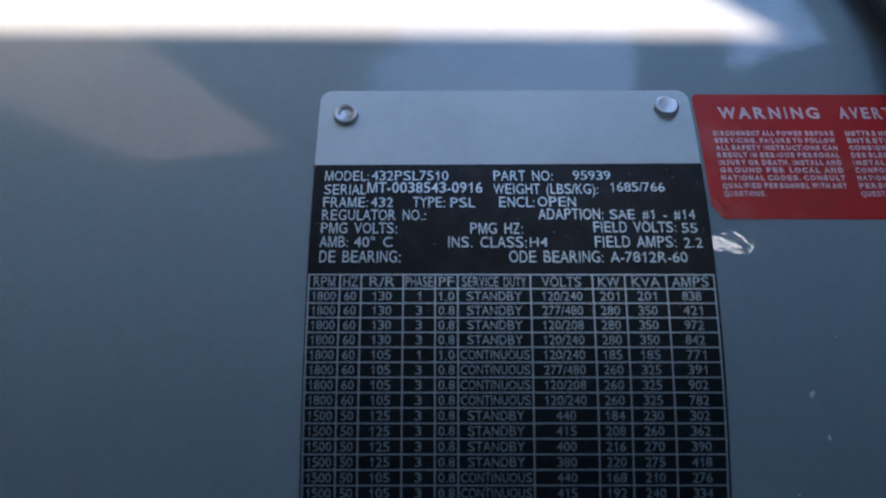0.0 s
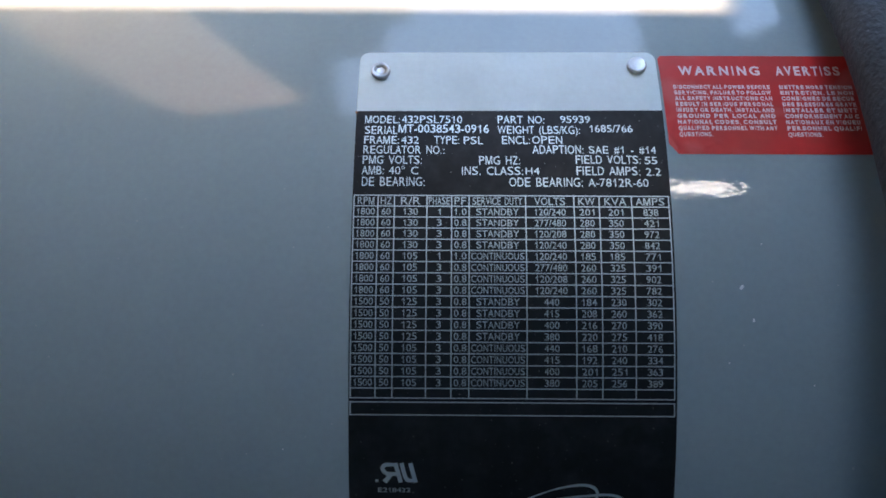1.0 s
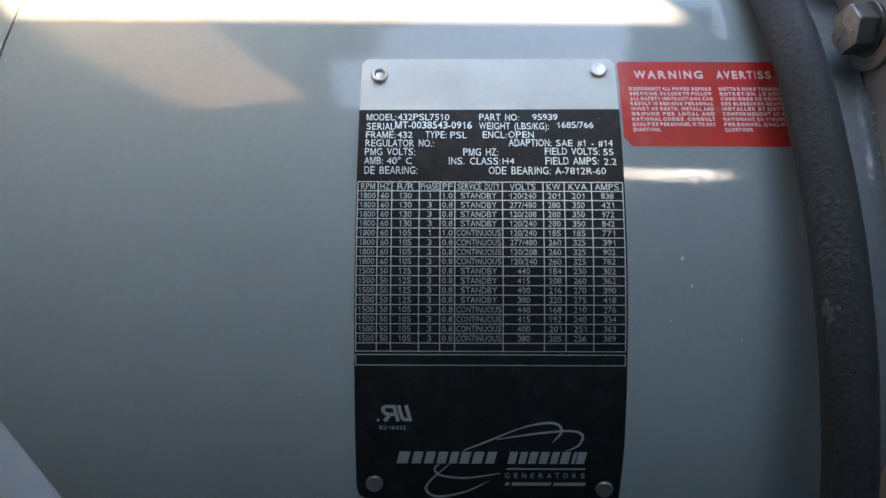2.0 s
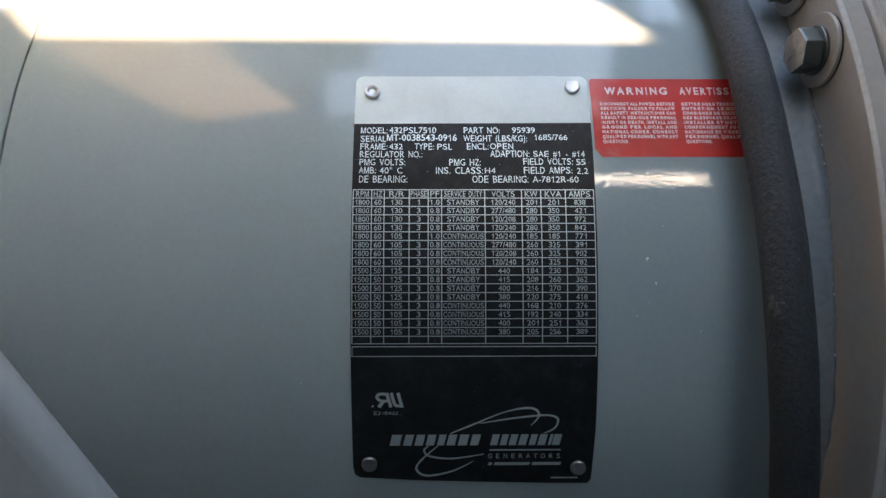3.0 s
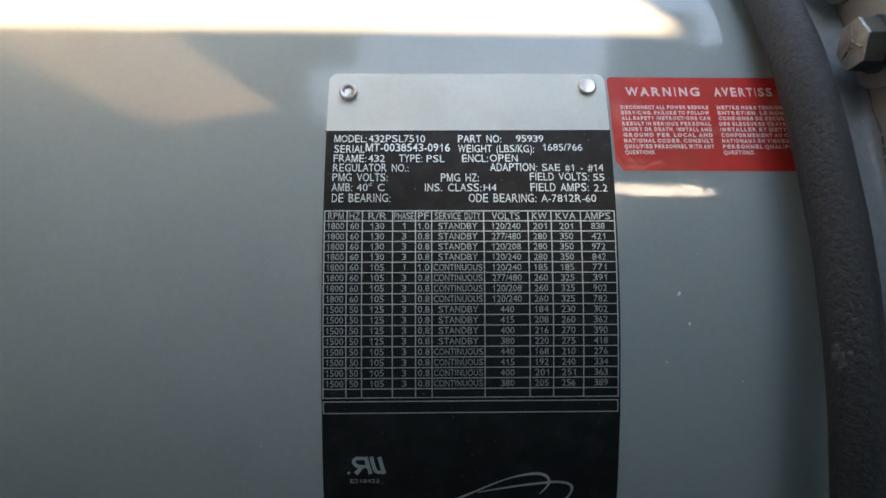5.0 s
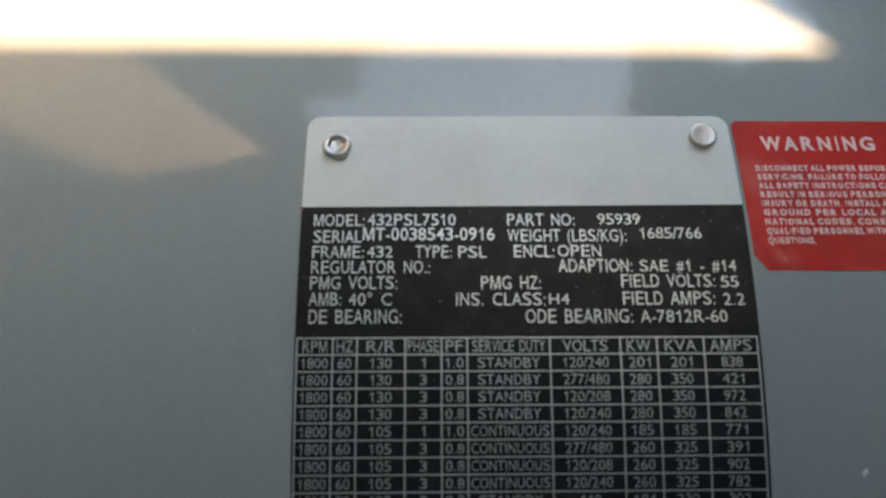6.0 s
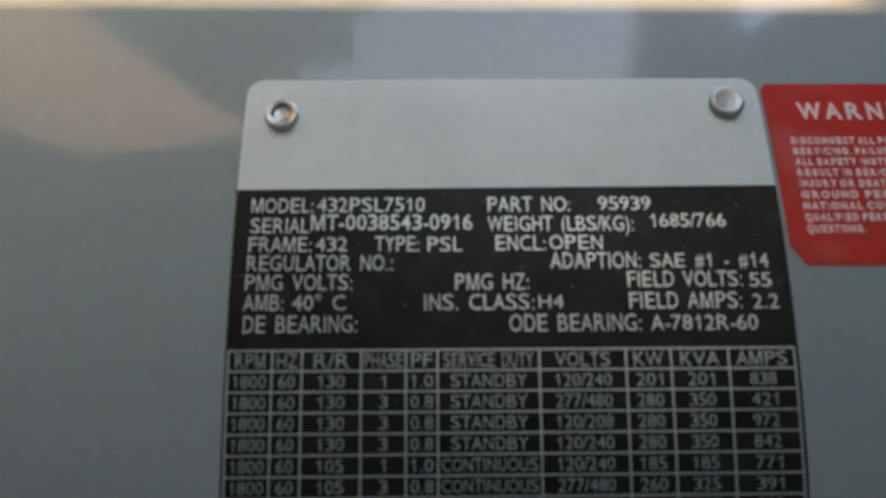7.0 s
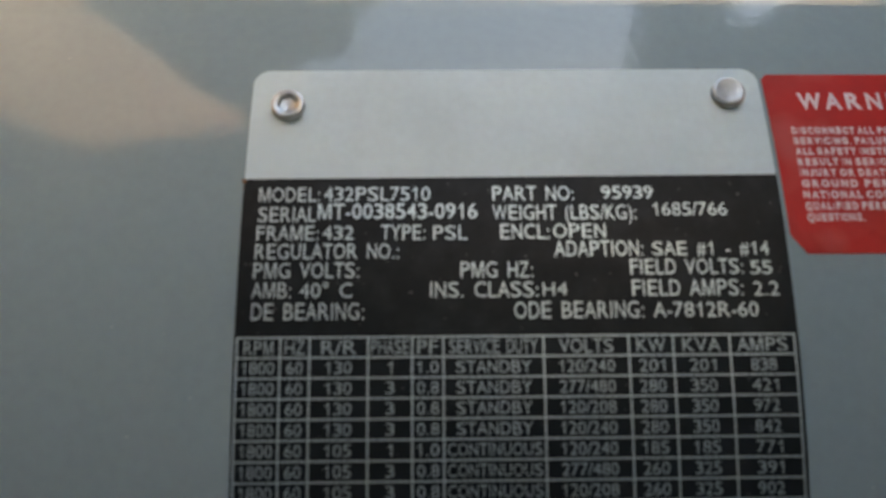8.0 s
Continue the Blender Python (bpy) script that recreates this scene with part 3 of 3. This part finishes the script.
part("approval_mark", bm, SILVER, plate, "pale slanted approval mark", smooth=False)
line("E218422", 10.2, 22.1, -110.9, 1.7)
for u0, u1, widths in ((17.7, 63.0, (86, 72, 72, 72, 61, 72, 78, 72)), (67.4, 103.2, (67, 61, 67, 72, 61, 72, 28, 72))):
    u, k = u0, (u1 - u0) / sum(widths)
    for w in widths:
        bm = bmesh.new()
        bar(bm, u, u + w * k * 0.74, -127.2, -121.4, INK + 0.02, 1.4)
        part("mark_block", bm, SILVER, plate, smooth=False)
        u += w * k
bm = bmesh.new()
bar(bm, 67.2, 102.7, -130.2, -129.4, INK)
part("underline", bm, SILVER, plate, smooth=False)
line("G E N E R A T O R S", 66.5, 102.6, -134.4, 2.5)
for u0, u1 in ((66.6, 68.4), (69.6, 87.2), (88.4, 102.8)):
    bm = bmesh.new()
    bar(bm, u0, u1, -138.2, -136.6, INK, 0.5)
    part("small_bar", bm, SILVER, plate, smooth=False)
bm = bmesh.new()
bar(bm, 98.5, 112.0, -145.9, -145.0, INK)
part("number_bar", bm, SILVER, plate, smooth=False)
bm = bmesh.new()
strokes(bm, [(47.7, -120.9), (57.7, -116.7), (73.3, -110.1), (84.4, -107.7), (90.0, -108.7), (91.2, -112.2), (87.4, -116.9)], [0.5, 0.9, 0.5, 1.1, 1.3, 0.9, 0.2], INK)
strokes(bm, [(62.2, -115.6), (74.0, -113.6), (84.5, -112.2), (95.6, -111.4), (100.7, -113.4), (99.2, -118.2), (93.7, -121.0)], [0.3, 0.8, 1.0, 1.0, 1.2, 0.9, 0.5], INK + 0.01)
strokes(bm, [(37.0, -127.5), (34.8, -129.9), (37.6, -133.1), (48.9, -134.4), (64.6, -132.0)], [0.5, 1.0, 1.1, 1.0, 0.4], INK)
strokes(bm, [(41.5, -127.5), (33.1, -135.5), (31.0, -140.6), (36.4, -144.0), (48.9, -141.4), (59.6, -135.7)], [0.4, 0.9, 1.2, 1.2, 0.9, 0.2], INK + 0.01)
part("swoosh", bm, SILVER, plate, "thin pale swoosh", smooth=False)


def screw(u, s, r=3.9, turn=15, socket=False):
    """Round screw with a dished head, or with a hexagon socket in it."""
    n = (on(u, s, 10) - on(u, s, 0)).normalized()
    m = Matrix.Translation(on(u, s, 0.6)) @ n.to_track_quat("Z", "Y").to_matrix().to_4x4() @ Matrix.Rotation(radians(turn), 4, "Z")
    bm = bmesh.new()
    sides = 36
    rings = [(r * 0.95, 0.0), (r, 0.3), (r, 1.2), (r * 0.975, 1.5), (r * 0.92, 1.72), (r * 0.84, 1.82), (r * 0.76, 1.80), (r * 0.66, 1.73), (r * 0.5, 1.67), (r * 0.3, 1.635), (r * 0.05, 1.625)]
    if socket:
        rings = rings[:6] + [(r * 0.76, 1.79), (r * 0.66, 1.70), (r * 0.56, 1.45), (r * 0.46, 1.0), (r * 0.1, 0.8)]
    rows = []
    for rr, z in rings:
        ring = []
        for k in range(sides):
            a = 2 * math.pi * k / sides
            q = rr * 0.001 * (0.866 / math.cos((a % (math.pi / 3)) - math.pi / 6) * 1.08 if socket and rr < r * 0.58 else 1)
            ring.append(bm.verts.new(m @ Vector((q * math.cos(a), q * math.sin(a), z * 0.001))))
        rows.append(ring)
    for a, b in zip(rows, rows[1:]):
        for k in range(sides):
            bm.faces.new((a[k], a[(k + 1) % sides], b[(k + 1) % sides], b[k]))
    bm.faces.new(rows[-1])
    bmesh.ops.recalc_face_normals(bm, faces=bm.faces)
    part("screw", bm, ZINC, plate, "zinc-plated screw head")


screw(8.1, 53.8, socket=True)
screw(111.5, 57.1, turn=40)
screw(7.6, -137.0, turn=70)
screw(111.7, -139.5)

# ---- warning label ----
sticker = thing("warning_label", on(165, 40), "red vinyl warning label with white print stuck on the barrel", "label")
bm = patch([(122.0, 63.1), (120.8, 61.6), (121.0, 22.0), (124.4, 17.6), (203.0, 17.6), (203.0, 63.1)], 0.0, 0.15, 0.7)
for k in range(1, 60):
    bmesh.ops.bisect_plane(bm, geom=bm.verts[:] + bm.edges[:] + bm.faces[:], plane_co=on(120.0 + 0.8 * k, 0), plane_no=(1, 0, 0))
# creases where the vinyl was rubbed down badly: from and to in (u, s) mm, height, half width
CREASES = [(127.5, 24.2, 131.5, 19.0, 0.20, 0.7), (131.5, 19.0, 139.5, 22.6, 0.16, 0.8), (139.5, 22.6, 141.2, 24.2, 0.14, 0.6), (126.0, 20.6, 136.0, 18.6, 0.12, 0.9), (138.0, 24.0, 143.0, 20.8, 0.16, 0.7), (121.2, 26.0, 124.8, 19.5, 0.25, 0.9), (121.5, 50.5, 126.0, 51.6, 0.10, 0.8), (133.0, 50.2, 141.0, 51.4, 0.06, 0.7), (147.0, 21.0, 149.5, 22.0, 0.1, 0.6)]
for v in bm.verts:
    a = math.atan2(v.co.z - H, -v.co.y)
    r = math.hypot(v.co.z - H, v.co.y)
    if r < R + 0.0001:
        continue
    u, q = v.co.x * 1000 + U0, (a - radians(TILT)) * R * 1000
    lift = 0.0
    for u0, q0, u1, q1, high, half in CREASES:
        d = Vector((u1 - u0, q1 - q0))
        t = min(max(((u - u0) * d.x + (q - q0) * d.y) / d.length_squared, 0), 1)
        away = math.hypot(u - u0 - d.x * t, q - q0 - d.y * t)
        lift += 1.7 * high * max(0, 1 - away / half) * (0.35 + 2.6 * t * (1 - t))
    v.co = on(u, q, 0.15 + lift)
part("vinyl", bm, RED, sticker)


def print_line(text, u0, u1, s, cap, bold=0.0, gap=1.0, fill=0.0):
    bm = bmesh.new()
    write(bm, text, u0, u1, s, cap, 0.22, bold, gap, fill)
    part("print", bm, WHITE, sticker, smooth=False)


print_line("WARNING", 128.4, 161.1, 53.2, 4.6, 0.035, 1.22)
print_line("AVERTISS", 167.5, 193.4, 53.2, 4.6, 0.035, 1.22)
ENGLISH = ["DISCONNECT ALL POWER BEFORE", "SERVICING. FAILURE TO FOLLOW", "ALL SAFETY INSTRUCTIONS CAN", "RESULT IN SERIOUS PERSONAL", "INJURY OR DEATH. INSTALL AND", "GROUND PER LOCAL AND", "NATIONAL CODES. CONSULT", "QUALIFIED PERSONNEL WITH ANY"]
FRENCH = ["METTRE HORS TENSION", "ENTRETIEN. LE NON", "CONSIGNES DE SECUR", "DES BLESSURES GRAVE", "INSTALLER ET METT", "CONFORMEMENT AU C", "NATIONAUX EN VIGUEU", "PERSONNEL QUALIFI"]
for k in range(8):
    s = 46.6 - 2.69 * k
    print_line(ENGLISH[k], 125.4, 163.9, s, 1.9, 0.06, 1.12, 1.08)
    print_line(FRENCH[k], 167.6, 196.5, s, 1.9, 0.06, 1.12, 1.08)
print_line("QUESTIONS.", 125.4, 138.4, 46.6 - 2.69 * 8, 1.85, 0.04)
print_line("QUESTIONS.", 167.6, 181.0, 46.6 - 2.69 * 8, 1.85, 0.04)

# ---- hose in front of the barrel ----
hose = thing("hose", (0.15, -0.3, 0.0), "black rubber hose hanging in front of the barrel", "hose")
HOSE = [(0.106, 0.314, 60.0), (0.124, 0.314, 40.0), (0.1335, 0.3135, 29.26), (0.1371, 0.3133, 22.33), (0.1373, 0.317, 15.26), (0.1367, 0.3215, 8.66), (0.1378, 0.3225, 2.75), (0.1388, 0.3256, -4.15), (0.1399, 0.3286, -10.92), (0.1422, 0.3298, -17.6), (0.1475, 0.329, -26.2), (0.1542, 0.3281, -34.8), (0.1711, 0.328, -57.72)]
pts = [ring_at(*p) for p in HOSE]
pts += [Vector((0.185, -0.30, 0.45)), Vector((0.185, -0.36, 0.2)), Vector((0.185, -0.40, 0.012)), Vector((0.185, -0.6, 0.011))]
part("sleeve", tube(pts, 0.0104, 32, 0.03), RUBBER, hose, "black scaly rubber sleeve")
for da, dx, size in ((-10.0, -0.0100, 0.0012), (-10.5, -0.0096, 0.0017), (-11.0, -0.0088, 0.0014), (-11.4, -0.0098, 0.0012), (-11.9, -0.0100, 0.0010), (-10.3, -0.0065, 0.0008), (-17.8, -0.002, 0.0010), (-18.4, 0.000, 0.0008), (-13.6, 0.0005, 0.0006), (-7.0, 0.002, 0.0005)):
    c = ring_at(0.1395 + dx - 0.0005 * (da + 11), 0.3280, da)
    up = (c - Vector((c.x, 0, H))).normalized()
    n = (up * math.sqrt(0.0104 ** 2 - min(dx, 0.0) ** 2 * 0.8) + Vector((dx, 0, 0))).normalized()
    bm = bmesh.new()
    bmesh.ops.create_icosphere(bm, subdivisions=3, radius=size)
    for v in bm.verts:
        v.co *= 1 + 0.9 * noise.noise(v.co * 700 + Vector((da, dx, 0)))
    m = Matrix.Translation(c - Vector((dx, 0, 0)) + n * 0.0103) @ n.to_track_quat("Z", "Y").to_matrix().to_4x4() @ Matrix.Diagonal((1.1, 1.3, 0.25, 1))
    bmesh.ops.transform(bm, matrix=m, verts=bm.verts)
    part("paint_smear", bm, SMEAR, hose, "pale paint smear")

# ---- guard beside the barrel: a leaning sheet with a rolled edge ----
guard = thing("guard", (-1.0, -1.0, 0), "grey sheet-metal guard with a rolled edge, leaning on the concrete", "guard")
EDGE_A, EDGE_B = Vector((-0.1573, -0.4024, 0.9585)), Vector((-0.1235, -0.4092, 0.9100))
ALONG = (EDGE_B - EDGE_A).normalized()
DOWN = Vector((-0.6, -0.45, -0.66)).normalized()
OUT = DOWN.cross(ALONG).normalized()
if OUT.y > 0:
    OUT = -OUT
ROLL = 0.011
roll = [(ROLL * (1 - math.sin(radians(a))), ROLL * (math.cos(radians(a)) - 1)) for a in range(0, 181, 15)]


def strip(prof):
    bm = bmesh.new()
    rows = [[bm.verts.new(EDGE_A + ALONG * t + DOWN * d + OUT * o) for d, o in prof] for t in (-0.12, 0.17)]
    for j in range(len(prof) - 1):
        bm.faces.new((rows[0][j], rows[1][j], rows[1][j + 1], rows[0][j + 1]))
    for v in bm.verts:
        v.co.z = max(v.co.z, 0.0)
    bmesh.ops.recalc_face_normals(bm, faces=bm.faces)
    return bm


part("rolled_edge", strip(roll), SATIN, guard, "rounded rolled edge")
part("sheet", strip([(ROLL, 0.0), (1.40, 0.0), (1.40, -2 * ROLL), (ROLL, -2 * ROLL)]), SATIN, guard)


# ---- tan plate hung on a rod from the ceiling, tilted into the sun ----
hanging = thing("panel", (-0.23, -0.30, 1.27), "tan painted steel plate hung on a rod over the barrel", "panel")
FACE = Vector((0.785, -0.332, -0.523)).normalized()
bm = bmesh.new()
f = bm.faces.new([bm.verts.new(p) for p in ((-0.1702, -0.4121, 1.4271), (-0.2501, -0.3885, 1.2922), (-0.287, -0.340, 1.206), (-0.281, -0.210, 1.132), (-0.231, -0.120, 1.15), (-0.2103, -0.1922, 1.2273), (-0.1968, -0.240, 1.2779))])
for v in bmesh.ops.extrude_face_region(bm, geom=[f])["geom"]:
    if isinstance(v, bmesh.types.BMVert):
        v.co -= FACE * 0.003
bmesh.ops.recalc_face_normals(bm, faces=bm.faces)
part("plate", bm, TAN, hanging, smooth=False)
part("rod", tube([Vector((-0.2345, -0.298, 1.273)), Vector((-0.40, -0.35, 1.6)), Vector((-0.70, -0.44, TOP))], 0.003, 10), TAN, hanging)

# ---- small nibs and chips ----
def nib(name, u, s, d, mat, parent, long=1.0, turn=0.0, h=0.0):
    """A flattened uneven grain d mm across, drawn out along a line that leans by turn degrees."""
    n = (on(u, s, 10) - on(u, s, 0)).normalized()
    bm = bmesh.new()
    bmesh.ops.create_icosphere(bm, subdivisions=2, radius=d * 0.0005)
    for v in bm.verts:
        v.co *= 1 + 0.45 * noise.noise(v.co * 1800 + Vector((u, s, 0)))
    m = Matrix.Translation(on(u, s, h)) @ n.to_track_quat("Z", "Y").to_matrix().to_4x4() @ Matrix.Rotation(radians(turn), 4, "Z") @ Matrix.Diagonal((long, 1, 0.45, 1))
    bmesh.ops.transform(bm, matrix=m, verts=bm.verts)
    part(name, bm, mat, parent)


for u, s, d, long, turn in ((144.3, -34.2, 1.2, 1.7, 50), (148.2, -46.3, 0.9, 1.6, 80), (152.5, -18.0, 0.5, 1, 0), (-25.0, -95.0, 0.5, 1, 0), (170.0, -70.0, 0.6, 1, 0), (139.0, -62.0, 0.6, 1.3, 20)):
    nib("paint_nib", u, s, d, CHIP, gen, long, turn)
for u, s, d, long in ((105.6, 64.35, 0.8, 1.8), (108.2, 64.5, 0.6, 1.2), (112.4, 64.4, 0.9, 2.0), (113.9, 64.0, 0.6, 1.0)):
    nib("edge_chip", u, s, d, GAP, plate, long, 0, 0.45)
for u, s, d in ((-0.6, 35.0, 1.1), (-0.5, 33.4, 0.7), (0.2, -139.5, 0.8)):
    nib("rust_spot", u, s, d, RUST, plate, 1.0, 0, 0.5)
